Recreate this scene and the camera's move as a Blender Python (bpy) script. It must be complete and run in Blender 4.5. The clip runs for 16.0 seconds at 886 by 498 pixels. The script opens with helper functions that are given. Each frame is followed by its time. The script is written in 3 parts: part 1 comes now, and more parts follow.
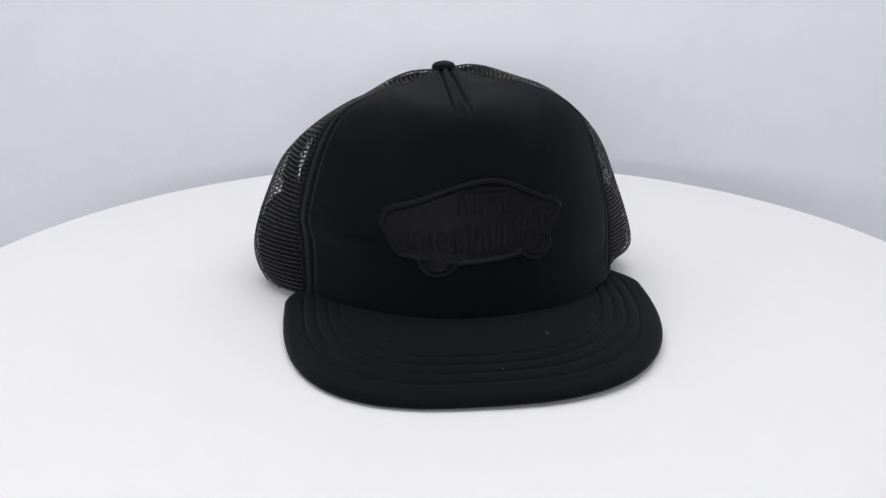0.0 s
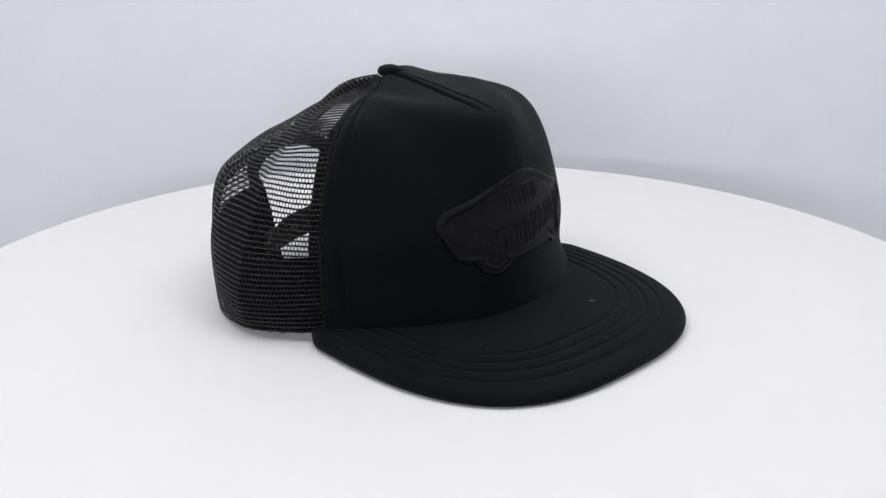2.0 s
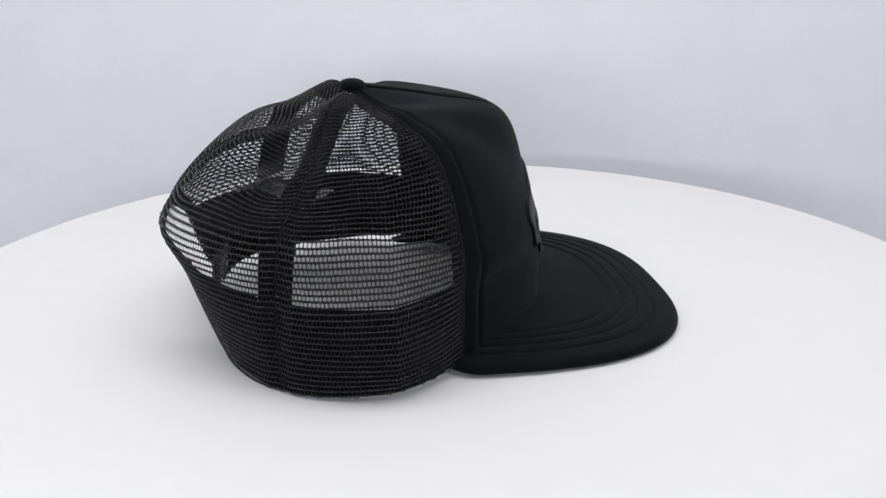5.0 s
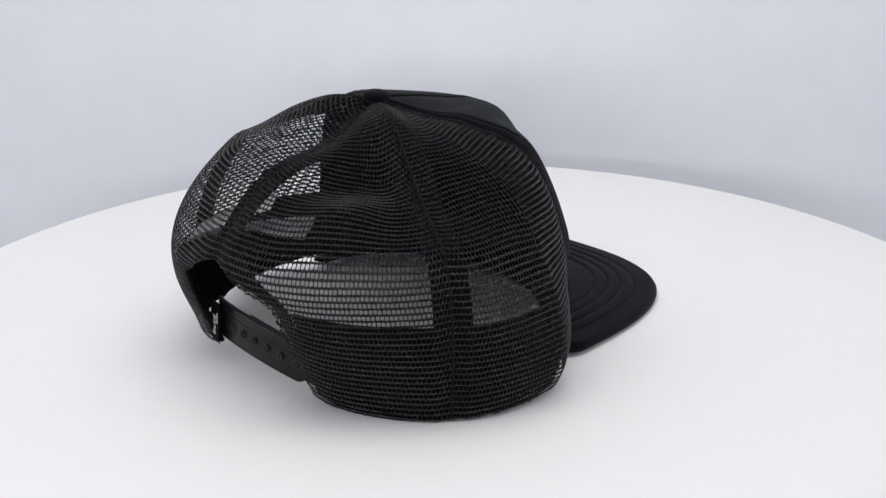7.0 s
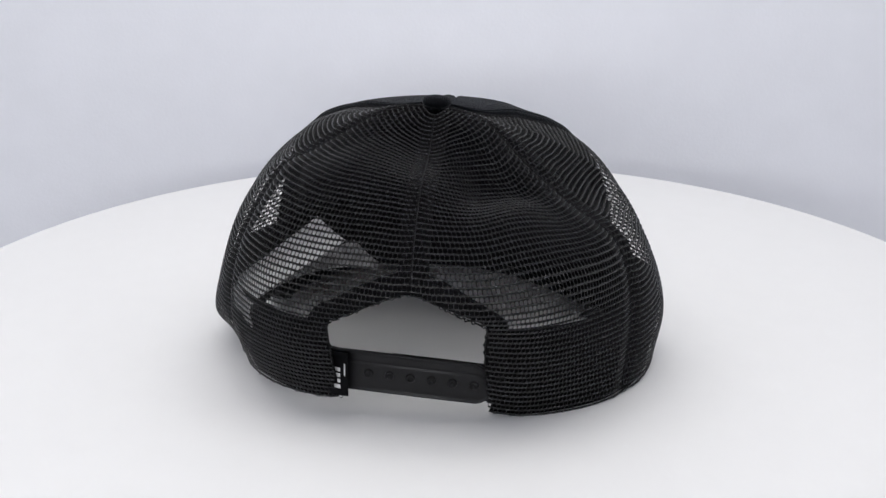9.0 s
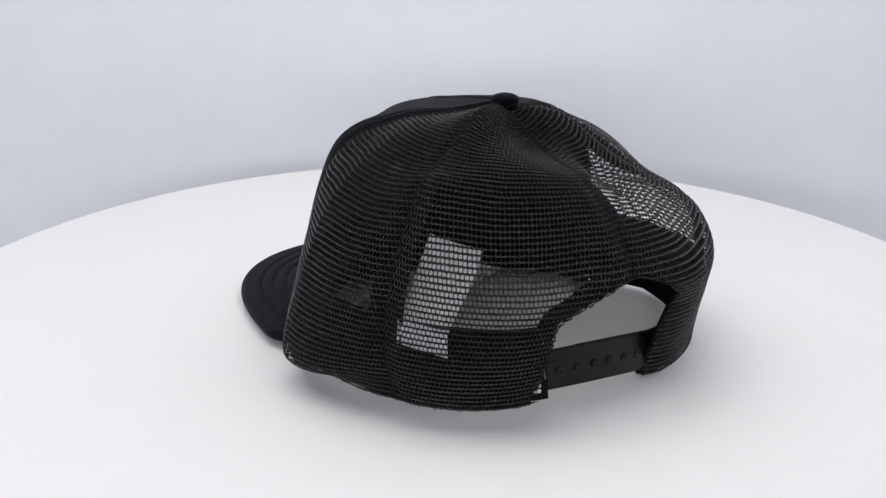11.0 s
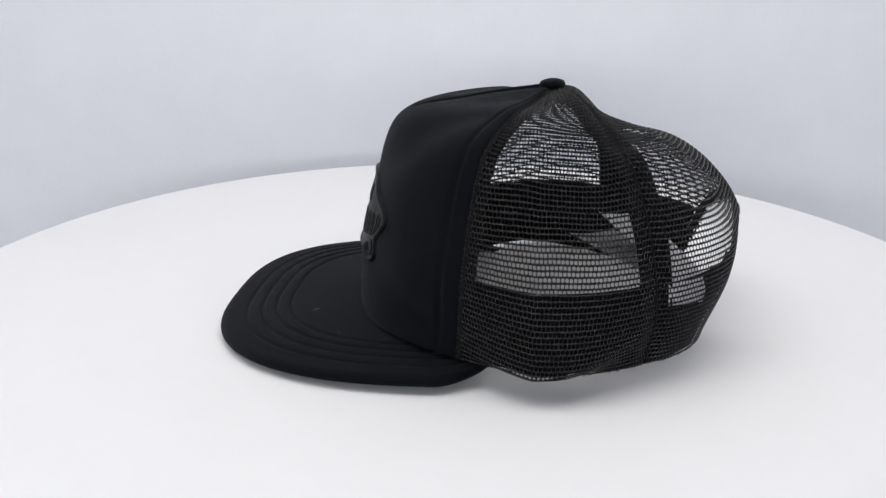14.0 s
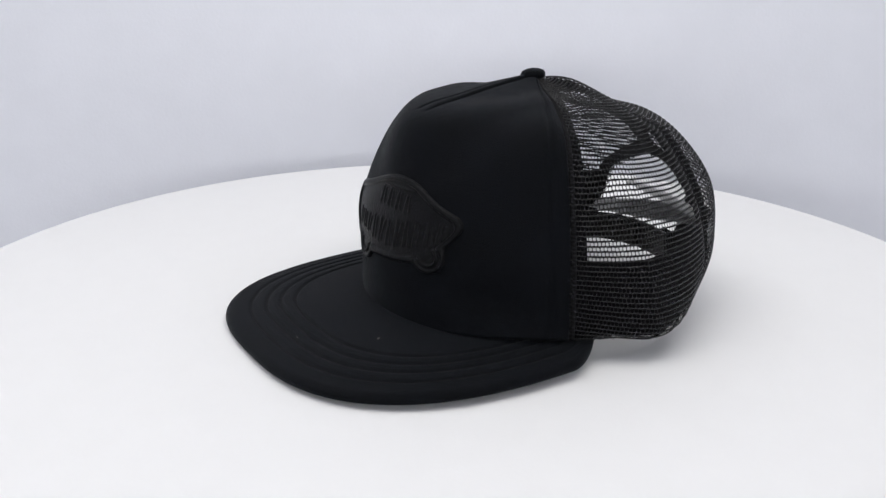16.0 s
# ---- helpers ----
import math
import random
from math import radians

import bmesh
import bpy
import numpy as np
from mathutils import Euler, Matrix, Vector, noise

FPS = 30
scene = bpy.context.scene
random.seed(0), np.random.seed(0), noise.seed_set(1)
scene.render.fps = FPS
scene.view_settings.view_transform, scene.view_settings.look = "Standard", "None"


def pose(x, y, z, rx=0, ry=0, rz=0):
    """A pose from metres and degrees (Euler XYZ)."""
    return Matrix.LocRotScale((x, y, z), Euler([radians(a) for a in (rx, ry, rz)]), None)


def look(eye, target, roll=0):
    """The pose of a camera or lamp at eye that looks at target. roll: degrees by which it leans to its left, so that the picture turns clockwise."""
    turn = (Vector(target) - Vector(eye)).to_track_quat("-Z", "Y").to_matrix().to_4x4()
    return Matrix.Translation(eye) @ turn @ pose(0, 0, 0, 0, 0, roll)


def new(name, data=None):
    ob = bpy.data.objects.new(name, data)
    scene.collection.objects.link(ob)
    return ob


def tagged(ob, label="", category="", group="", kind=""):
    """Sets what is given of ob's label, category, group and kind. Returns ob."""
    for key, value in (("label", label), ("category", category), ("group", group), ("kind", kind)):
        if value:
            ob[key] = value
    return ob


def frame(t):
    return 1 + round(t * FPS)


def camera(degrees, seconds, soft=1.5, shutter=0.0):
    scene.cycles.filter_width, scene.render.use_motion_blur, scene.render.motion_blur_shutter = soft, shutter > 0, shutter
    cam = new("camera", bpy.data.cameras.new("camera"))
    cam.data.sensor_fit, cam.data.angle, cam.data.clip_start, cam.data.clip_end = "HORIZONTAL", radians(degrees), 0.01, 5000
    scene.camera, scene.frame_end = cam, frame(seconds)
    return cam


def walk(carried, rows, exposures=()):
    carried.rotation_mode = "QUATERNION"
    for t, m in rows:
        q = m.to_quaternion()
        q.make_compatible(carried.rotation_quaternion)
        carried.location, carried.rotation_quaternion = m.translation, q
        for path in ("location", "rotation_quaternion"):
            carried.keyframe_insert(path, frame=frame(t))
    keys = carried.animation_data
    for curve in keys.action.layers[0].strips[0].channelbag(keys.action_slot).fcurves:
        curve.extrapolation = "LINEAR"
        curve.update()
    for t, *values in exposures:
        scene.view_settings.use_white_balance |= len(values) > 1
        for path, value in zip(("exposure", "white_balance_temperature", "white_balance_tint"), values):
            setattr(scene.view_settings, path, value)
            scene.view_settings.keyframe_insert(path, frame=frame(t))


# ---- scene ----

# camera: stands still, looks down on the turntable from 0.56 m
EYE = (0.0, -0.52, 0.22508)
cam = camera(50.09, 16.0, soft=1.4)
walk(cam, [(0, pose(*EYE, 90 - 19.906, 0, 0.558)), (16, pose(*EYE, 90 - 19.906, 0, 0.558))])

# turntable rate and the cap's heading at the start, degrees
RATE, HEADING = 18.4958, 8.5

# ---- light ----
world = bpy.data.worlds.new("world")
scene.world = world
world.use_nodes = True
wb = world.node_tree.nodes["Background"]
wb.inputs[0].default_value, wb.inputs[1].default_value = (0.80, 0.86, 1.0, 1), 0.35


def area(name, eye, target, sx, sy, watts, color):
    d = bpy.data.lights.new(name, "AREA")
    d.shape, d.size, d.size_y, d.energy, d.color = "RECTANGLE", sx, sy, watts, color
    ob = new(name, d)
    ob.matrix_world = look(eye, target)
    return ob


area("softbox_overhead", (-0.10, -0.12, 1.86), (-0.10, -0.12, 0), 2.7, 1.0, 24.4, (1.0, 0.985, 0.96))
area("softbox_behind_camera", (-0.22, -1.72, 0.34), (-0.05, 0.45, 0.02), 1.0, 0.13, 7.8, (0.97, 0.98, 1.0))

scene.view_settings.exposure = 0.0


# ---- materials ----
def material(name, color, rough, metal=0.0, sheen=0.0, spec=0.5):
    m = bpy.data.materials.new(name)
    m.use_nodes = True
    b = m.node_tree.nodes["Principled BSDF"]
    b.inputs["Base Color"].default_value = (*color, 1)
    b.inputs["Roughness"].default_value = rough
    b.inputs["Metallic"].default_value = metal
    b.inputs["Specular IOR Level"].default_value = spec
    if sheen:
        b.inputs["Sheen Weight"].default_value = sheen
        b.inputs["Sheen Roughness"].default_value = 0.35
        b.inputs["Sheen Tint"].default_value = (0.86, 0.93, 1.0, 1)
    return m


def textured(m, fine, coarse, spread, bump, depth, coords="Object"):
    """Two scales of tone on the base colour, two scales of roughness, and a fine relief."""
    nt = m.node_tree
    n, l = nt.nodes, nt.links
    b = n["Principled BSDF"]
    tc = n.new("ShaderNodeTexCoord")

    def tex(scale, detail):
        t = n.new("ShaderNodeTexNoise")
        t.inputs["Scale"].default_value, t.inputs["Detail"].default_value = scale, detail
        l.new(tc.outputs[coords], t.inputs["Vector"])
        return t
    a, c, g = tex(fine, 4), tex(coarse, 3), tex(bump, 3)
    mx = n.new("ShaderNodeMath")
    mx.operation = "ADD"
    l.new(a.outputs["Fac"], mx.inputs[0])
    l.new(c.outputs["Fac"], mx.inputs[1])
    ramp = n.new("ShaderNodeMapRange")
    ramp.inputs["From Min"].default_value, ramp.inputs["From Max"].default_value = 0.6, 1.4
    ramp.inputs["To Min"].default_value, ramp.inputs["To Max"].default_value = 1 - spread, 1 + spread
    l.new(mx.outputs[0], ramp.inputs["Value"])
    mul = n.new("ShaderNodeVectorMath")
    mul.operation = "SCALE"
    mul.inputs[0].default_value = b.inputs["Base Color"].default_value[:3]
    l.new(ramp.outputs["Result"], mul.inputs["Scale"])
    l.new(mul.outputs["Vector"], b.inputs["Base Color"])
    rr = n.new("ShaderNodeMapRange")
    r0 = b.inputs["Roughness"].default_value
    rr.inputs["To Min"].default_value, rr.inputs["To Max"].default_value = max(0.05, r0 - 0.12), min(1, r0 + 0.12)
    l.new(c.outputs["Fac"], rr.inputs["Value"])
    l.new(rr.outputs["Result"], b.inputs["Roughness"])
    bp = n.new("ShaderNodeBump")
    bp.inputs["Strength"].default_value, bp.inputs["Distance"].default_value = 0.5, depth
    l.new(g.outputs["Fac"], bp.inputs["Height"])
    l.new(bp.outputs["Normal"], b.inputs["Normal"])
    return m


FOAM = textured(material("black_foam_jersey", (0.0023, 0.0029, 0.0042), 0.7, sheen=0.056, spec=0.06), 900, 40, 0.45, 1700, 0.0012)
BRIM = textured(material("black_brim_cloth", (0.0023, 0.0029, 0.0042), 0.7, sheen=0.070, spec=0.06), 1100, 40, 0.45, 1700, 0.0012)
MESH = textured(material("black_polyester_mesh", (0.0022, 0.0022, 0.0030), 0.22, spec=0.26), 1500, 60, 0.4, 2500, 0.0004)
TAPE = textured(material("black_seam_tape", (0.004, 0.004, 0.005), 0.85, spec=0.08), 1200, 50, 0.3, 2500, 0.0003)
PATCH = textured(material("black_embossed_leatherette", (0.0020, 0.0022, 0.0030), 0.40, spec=0.10), 700, 60, 0.4, 900, 0.0010)
PLASTIC = textured(material("black_snap_plastic", (0.006, 0.006, 0.007), 0.36, spec=0.2), 500, 60, 0.2, 900, 0.0001)
THREAD = textured(material("black_thread", (0.005, 0.005, 0.006), 0.8, spec=0.15), 2000, 80, 0.3, 3000, 0.0002)
WHITE_THREAD = material("white_woven_bars", (0.55, 0.55, 0.56), 0.8)
LINT = material("pale_lint", (0.5, 0.48, 0.44), 0.9)
TABLE = textured(material("white_matte_laminate", (0.738, 0.737, 0.740), 0.6, spec=0.25), 60, 4, 0.012, 400, 0.0001)
WALL = textured(material("pale_blue_grey_paint", (0.890, 0.902, 0.952), 0.85, spec=0.2), 30, 2, 0.02, 300, 0.0003)
FLOOR = textured(material("grey_floor", (0.22, 0.22, 0.23), 0.6), 20, 2, 0.08, 100, 0.0005)
CEIL = textured(material("white_ceiling_paint", (0.78, 0.78, 0.78), 0.9), 20, 2, 0.02, 200, 0.0005)
METAL = textured(material("brushed_steel", (0.55, 0.55, 0.56), 0.35, metal=1.0), 200, 20, 0.05, 300, 0.0001)


# ---- mesh helpers ----
def mesh_object(name, verts, faces, mat, parent=None, label="", smooth=True):
    me = bpy.data.meshes.new(name)
    me.from_pydata([tuple(map(float, v)) for v in verts], [], faces)
    me.validate()
    me.materials.append(mat)
    if smooth:
        me.shade_smooth()
    ob = new(name, me)
    if parent:
        ob.parent = parent
    if label:
        tagged(ob, label=label)
    return ob


def part(name, bm, mat, parent, label=""):
    bmesh.ops.recalc_face_normals(bm, faces=bm.faces)
    me = bpy.data.meshes.new(name)
    bm.to_mesh(me)
    bm.free()
    me.materials.append(mat)
    me.shade_smooth()
    ob = new(name, me)
    ob.parent = parent
    if label:
        tagged(ob, label=label)
    return ob


def box(name, lo, hi, mat):
    bm = bmesh.new()
    bmesh.ops.create_cube(bm, size=1)
    for v in bm.verts:
        v.co = [lo[i] + (v.co[i] + 0.5) * (hi[i] - lo[i]) for i in range(3)]
    me = bpy.data.meshes.new(name)
    bm.to_mesh(me)
    bm.free()
    me.materials.append(mat)
    return tagged(new(name, me), kind="structure")


def grid_faces(nu, nv, base=0, flip=False):
    out = []
    for i in range(nu - 1):
        for j in range(nv - 1):
            a = base + i * nv + j
            q = (a, a + nv, a + nv + 1, a + 1)
            out.append(q[::-1] if flip else q)
    return out


def slab(name, outer, inner, mat, parent, label=""):
    """A sheet with thickness from two grids of points (nu, nv, 3)."""
    nu, nv = outer.shape[:2]
    n = nu * nv
    faces = grid_faces(nu, nv) + grid_faces(nu, nv, n, True)
    edge = [i * nv for i in range(nu)] + [(nu - 1) * nv + j for j in range(1, nv)] + \
           [i * nv + nv - 1 for i in range(nu - 2, -1, -1)] + [j for j in range(nv - 2, 0, -1)]
    for a, b in zip(edge, edge[1:] + edge[:1]):
        faces.append((b, a, a + n, b + n))
    return mesh_object(name, np.concatenate([outer.reshape(-1, 3), inner.reshape(-1, 3)]), faces, mat, parent, label)


def lathe(profile, n, bm=None):
    bm = bm or bmesh.new()
    rings = [[bm.verts.new((r * math.cos(2 * math.pi * k / n), r * math.sin(2 * math.pi * k / n), z)) for k in range(n)] if r > 1e-6
             else [bm.verts.new((0, 0, z))] for r, z in profile]
    for a, b in zip(rings, rings[1:]):
        for k in range(n):
            q = [a[k % len(a)], a[(k + 1) % n % len(a)], b[(k + 1) % n % len(b)], b[k % len(b)]]
            q = list(dict.fromkeys(q))
            if len(q) > 2:
                bm.faces.new(q)
    return bm


# ---- room ----
X0, X1, Y0, Y1, Z0, Z1 = -1.6, 1.6, -1.8, 0.45, -0.8, 1.9
box("floor", (X0 - 0.1, Y0 - 0.1, Z0 - 0.1), (X1 + 0.1, Y1 + 0.1, Z0), FLOOR)
box("wall_north", (X0 - 0.1, Y1, Z0), (X1 + 0.1, Y1 + 0.1, Z1), WALL)
box("wall_south", (X0 - 0.1, Y0 - 0.1, Z0), (X1 + 0.1, Y0, Z1), WALL)
box("wall_west", (X0 - 0.1, Y0, Z0), (X0, Y1, Z1), WALL)
box("wall_east", (X1, Y0, Z0), (X1 + 0.1, Y1, Z1), WALL)
box("ceiling", (X0 - 0.1, Y0 - 0.1, Z1), (X1 + 0.1, Y1 + 0.1, Z1 + 0.1), CEIL)

# ---- turntable ----
R_TABLE = 0.3290
Z_TABLE = 0.0025
turntable = tagged(new("turntable"), "round white matte display turntable on a steel pedestal", "turntable")
turntable.location = (0, 0, Z0)
h0 = Z_TABLE - Z0
platter = part("platter", lathe([(0, -0.022), (R_TABLE - 0.004, -0.022), (R_TABLE, -0.019), (R_TABLE, -0.0035), (R_TABLE - 0.0011, -0.001),
                                 (R_TABLE - 0.0035, 0), (0.15, 0), (0, 0)], 256), TABLE, turntable, "white matte round platter")
platter.location = (0, 0, h0)
part("pedestal", lathe([(0.0, 0.02), (0.045, 0.02), (0.04, 0.05), (0.04, h0 - 0.06), (0.10, h0 - 0.03), (0.10, h0 - 0.0225), (0.0, h0 - 0.0225)], 64),
     METAL, turntable, "brushed steel column")
part("foot", lathe([(0, 0), (0.24, 0), (0.245, 0.006), (0.235, 0.018), (0.05, 0.022), (0, 0.022)], 96), METAL, turntable)

# ---- cap ----
# The crown is a shell about the button: profiles (distance from the button's axis, height) at several headings,
# heading 0 at the brim, +90 on the wearer's left.
AX, AY = 0.003, 0.0556
PROFILES = {
    0: [(.1050, .0115), (.1044, .0416), (.1001, .0646), (.0961, .0789), (.0832, .1156), (.0470, .1255)],
    59: [(.1030, .0126), (.1015, .0349), (.1004, .0624), (.0817, .1090), (.0520, .1233), (.0262, .1265)],
    90: [(.1080, .0087), (.1171, .0271), (.1031, .0703), (.0879, .0935), (.0592, .1164), (.0277, .1270)],
    114: [(.1052, .0085), (.1105, .0445), (.1018, .0773), (.0775, .1003), (.0593, .1113), (.0275, .1298)],
    147: [(.0915, .0079), (.1029, .0444), (.1029, .0709), (.0813, .0965), (.0572, .1067), (.0246, .1221)],
    180: [(.0720, .0110), (.0944, .0560), (.1039, .0682), (.0874, .0910), (.0634, .1068), (.0294, .1150)],
}
# how far the soft crown leans: added on the wearer's left, taken off on the right
LEAN = {
    59: [(.0045, .0035), (.0032, -.0070), (.0018, -.0026), (.0035, .0005), (.0026, .0010), (0, .0012)],
    90: [(-.0056, .0023), (.0013, -.0051), (.0019, -.0028), (.0018, .0004), (.0025, .0025), (.0030, .0012)],
    114: [(-.0027, .0045), (-.0009, -.0041), (.0002, -.0011), (.0031, .0071), (.0041, .0047), (-.0006, .0024)],
    147: [(.0033, .0045), (.0021, .0005), (-.0002, .0008), (.0033, .0026), (.0050, .0082), (-.0012, .0004)],
}
APEX = 0.1325


def hermite(xs, ys, x):
    """Smooth curve through (xs, ys rows), slopes by finite differences."""
    xs, ys = np.asarray(xs, float), np.asarray(ys, float)
    m = np.gradient(ys, xs, axis=0)
    i = np.clip(np.searchsorted(xs, x, side="right") - 1, 0, len(xs) - 2)
    h = (xs[i + 1] - xs[i])
    t = (x - xs[i]) / h
    sh = (...,) + (None,) * (ys.ndim - 1)
    t, h = t[sh], h[sh]
    return (2 * t**3 - 3 * t**2 + 1) * ys[i] + (t**3 - 2 * t**2 + t) * h * m[i] + (3 * t**2 - 2 * t**3) * ys[i + 1] + (t**3 - t**2) * h * m[i + 1]


NA, NS = 1441, 241
AZ = np.linspace(-180, 180, NA)


def shell():
    heads = sorted({-k for k in PROFILES} | set(PROFILES))
    ctrl = np.array([[*PROFILES[abs(k)], (0, APEX)] for k in heads], float)
    for i, k in enumerate(heads):
        if abs(k) in LEAN:
            ctrl[i, :6] += math.copysign(1, k) * np.array(LEAN[abs(k)])
    ext = [heads[-3] - 360, heads[-2] - 360] + heads + [heads[1] + 360, heads[2] + 360]
    cx = np.concatenate([ctrl[-3:-1], ctrl, ctrl[1:3]])
    rows = hermite(ext, cx, AZ)
    rz = np.empty((NA, NS, 2))
    for i, row in enumerate(rows):
        fine_ = hermite(np.arange(7.0), row, np.linspace(0, 6, 400))
        e = np.concatenate([[0], np.cumsum(np.hypot(*np.diff(fine_, axis=0).T))])
        rz[i] = np.stack([np.interp(np.linspace(0, e[-1], NS), e, fine_[:, k]) for k in (0, 1)], 1)
    s = np.linspace(0, 1, NS)[None, :]
    a = AZ[:, None]
    r, z = rz[..., 0], rz[..., 1]
    fade = np.clip((1 - s) / 0.25, 0, 1) * np.clip(s / 0.06 + 0.4, 0, 1)
    for seam, dep in ((61.5, .0012), (-61.5, .0012), (116, .0022), (-116, .0024), (180, .0014), (-180, .0014)):
        r = r - dep * fade * np.exp(-((a - seam) / 3.0) ** 2)
    for fold, dep in ((84, .0032), (-86, .0040)):
        r = r + dep * fade * np.exp(-np.abs(a - fold) / 7.0) * np.clip(1.25 - s * 1.1, 0, 1)
    back = np.clip((np.abs(a) - 62) / 20, 0, 1) * fade
    wob = np.sin(np.radians(a * 9) + 5 * s) * np.sin(s * 9 + 1.3) * .0009 + np.sin(np.radians(a * 5) + 2.0) * np.sin(s * 6.0) * .0012
    r = r + wob * back
    z = z - back * .0010 * np.sin(np.radians(a * 7) + 1.0) * np.sin(s * math.pi) ** 2
    # the netting sags beside the side seams
    sag = np.clip(np.sin(np.clip((s - 0.42) / 0.45, 0, 1) * math.pi), 0, 1)
    for head, wide, dep in ((-129, 9, .0034), (-106, 7, -.0012), (131, 8, .0010)):
        z = z - dep * sag * np.exp(-((a - head) / wide) ** 2)
    # places where the soft crown stands out or up: heading, width, arc position, its width, outward, upward
    for head, wide, at, span, out, up in ((-162, 13, .37, .10, .0038, 0), (-132, 26, .62, .17, 0, .0026), (84, 26, .70, .18, 0, .0015), (-68, 12, .48, .17, .0028, 0)):
        lump = np.exp(-((a - head) / wide) ** 2 - ((s - at) / span) ** 2)
        r, z = r + out * lump, z + up * lump
    ar = np.radians(a)
    return np.stack([AX + r * np.sin(ar), AY - r * np.cos(ar), z + 0 * r], -1)


SH = shell()
DU = np.roll(SH, -1, 0) - np.roll(SH, 1, 0)
DU[0], DU[-1] = SH[1] - SH[-2], SH[1] - SH[-2]
DV = np.gradient(SH, axis=1)
NOR = np.cross(DU, DV)
NOR /= np.linalg.norm(NOR, axis=-1, keepdims=True) + 1e-12
NOR[:, -3:] = (0, 0, 1)
LEN = np.linalg.norm(np.diff(SH, axis=1), axis=-1).sum(1)


def bil(A, az, s):
    u = np.clip((np.asarray(az, float) + 180) / 360 * (NA - 1), 0, NA - 1.001)
    v = np.clip(np.asarray(s, float) * (NS - 1), 0, NS - 1.001)
    i, j = u.astype(int), v.astype(int)
    fu, fv = (u - i)[..., None], (v - j)[..., None]
    return (A[i, j] * (1 - fu) + A[i + 1, j] * fu) * (1 - fv) + (A[i, j + 1] * (1 - fu) + A[i + 1, j + 1] * fu) * fv


def crown(az, s, off=0.0):
    az, s = np.broadcast_arrays(np.asarray(az, float), np.asarray(s, float))
    return bil(SH, az, s) + bil(NOR, az, s) * np.asarray(off)[..., None]


def length(az):
    return np.interp(az, AZ, LEN)


def s_at(az, z):
    """Arc position at which the shell reaches height z (lower wall)."""
    az, z = np.broadcast_arrays(np.asarray(az, float), np.asarray(z, float))
    out = np.empty(az.shape)
    for k in np.ndindex(az.shape):
        i = int(round((az[k] + 180) / 360 * (NA - 1))) % NA
        out[k] = np.interp(z[k], np.maximum.accumulate(SH[i, :150, 2]), np.linspace(0, 1, NS)[:150])
    return out


def on_front(x, z):
    """Heading and arc position of the front panel at lateral place x and height z."""
    az, s = np.degrees(np.arctan2(x - AX, 0.1 + 0 * z)), 0.3 + 0 * x
    for _ in range(30):
        p = bil(SH, az, s)
        s = np.clip(s + (z - p[..., 2]) / 0.17, 0, 0.9)
        r = np.hypot(p[..., 0] - AX, p[..., 1] - AY)
        az = np.degrees(np.arcsin(np.clip((x - AX) / r, -0.95, 0.95)))
    return az, s


FRONT_EDGE, SIDE_SEAM = 61.5, 116.0
cap = tagged(new("trucker_cap"), "black trucker cap with foam front, mesh back and flat brim", "cap")

# front foam panel with the centre dart
U = np.concatenate([np.linspace(-FRONT_EDGE - 1.2, -9, 90, endpoint=False), np.linspace(-9, 9, 91), np.linspace(9, FRONT_EDGE + 1.2, 91)[1:]])[:, None]
V = np.linspace(0.0, 0.993, 171)[None, :]
edge = np.clip((FRONT_EDGE + 1.2 - np.abs(U)) / 5.0, 0, 1)
puff = 0.0026 * np.sqrt(1 - (1 - edge) ** 2) - 0.0004
arc = np.radians(U) * np.linalg.norm(bil(SH, U + 0 * V, V + 0 * U)[..., :2] - (AX, AY), axis=-1)
dart = np.clip((V - 0.590) / 0.10, 0, 1) ** 0.7
half = 0.0022 + 0.0018 * np.clip((0.98 - V) / 0.3, 0, 1)
puff = puff - dart * 0.0028 * (np.exp(-((np.abs(arc) - half) / 0.0010) ** 2)) + dart * 0.0006 * np.exp(-(arc / 0.0024) ** 2)
puff = puff - 0.0011 * np.exp(-((np.abs(U) - FRONT_EDGE + 4.5) / 0.9) ** 2)
front = crown(U, V, puff)
slab("front_panel", front, crown(U, V, -0.0016), FOAM, cap, "smooth black foam front panel")


# ---- mesh panels ----
# the strap opening's outline at the back, lateral place and height: a low gable over two straight sides
ARCH = np.array([(-.0290, .0100), (-.0278, .0340), (-.0278, .0480), (-.0288, .0540), (-.0292, .0572), (-.0235, .0618), (-.0155, .0666), (-.0070, .0708),
                 (.0010, .0732), (.0080, .0726), (.0145, .0705), (.0240, .0660), (.0320, .0608), (.0375, .0580), (.0412, .0562), (.0416, .0500),
                 (.0410, .0390), (.0400, .0100)])


def arch_path(k):
    """A point of the opening's outline, k from 0 (hem, wearer's right) to 1."""
    run = np.concatenate([[0], np.cumsum(np.hypot(*np.diff(ARCH, axis=0).T))])
    k = np.asarray(k, float)[..., None] + np.linspace(-0.012, 0.012, 9)
    x, z = (np.interp(k * run[-1], run, ARCH[:, i]).mean(-1) for i in (0, 1))
    return x, z


def arch_inside(p):
    """Whether a place at the back lies in the strap opening."""
    top = np.interp(p[..., 0], ARCH[4:15, 0], ARCH[4:15, 1], left=0, right=0)
    return (p[..., 2] < top + 0.0004) & (p[..., 1] > 0.09) & (p[..., 0] > -0.0287) & (p[..., 0] < 0.0416)


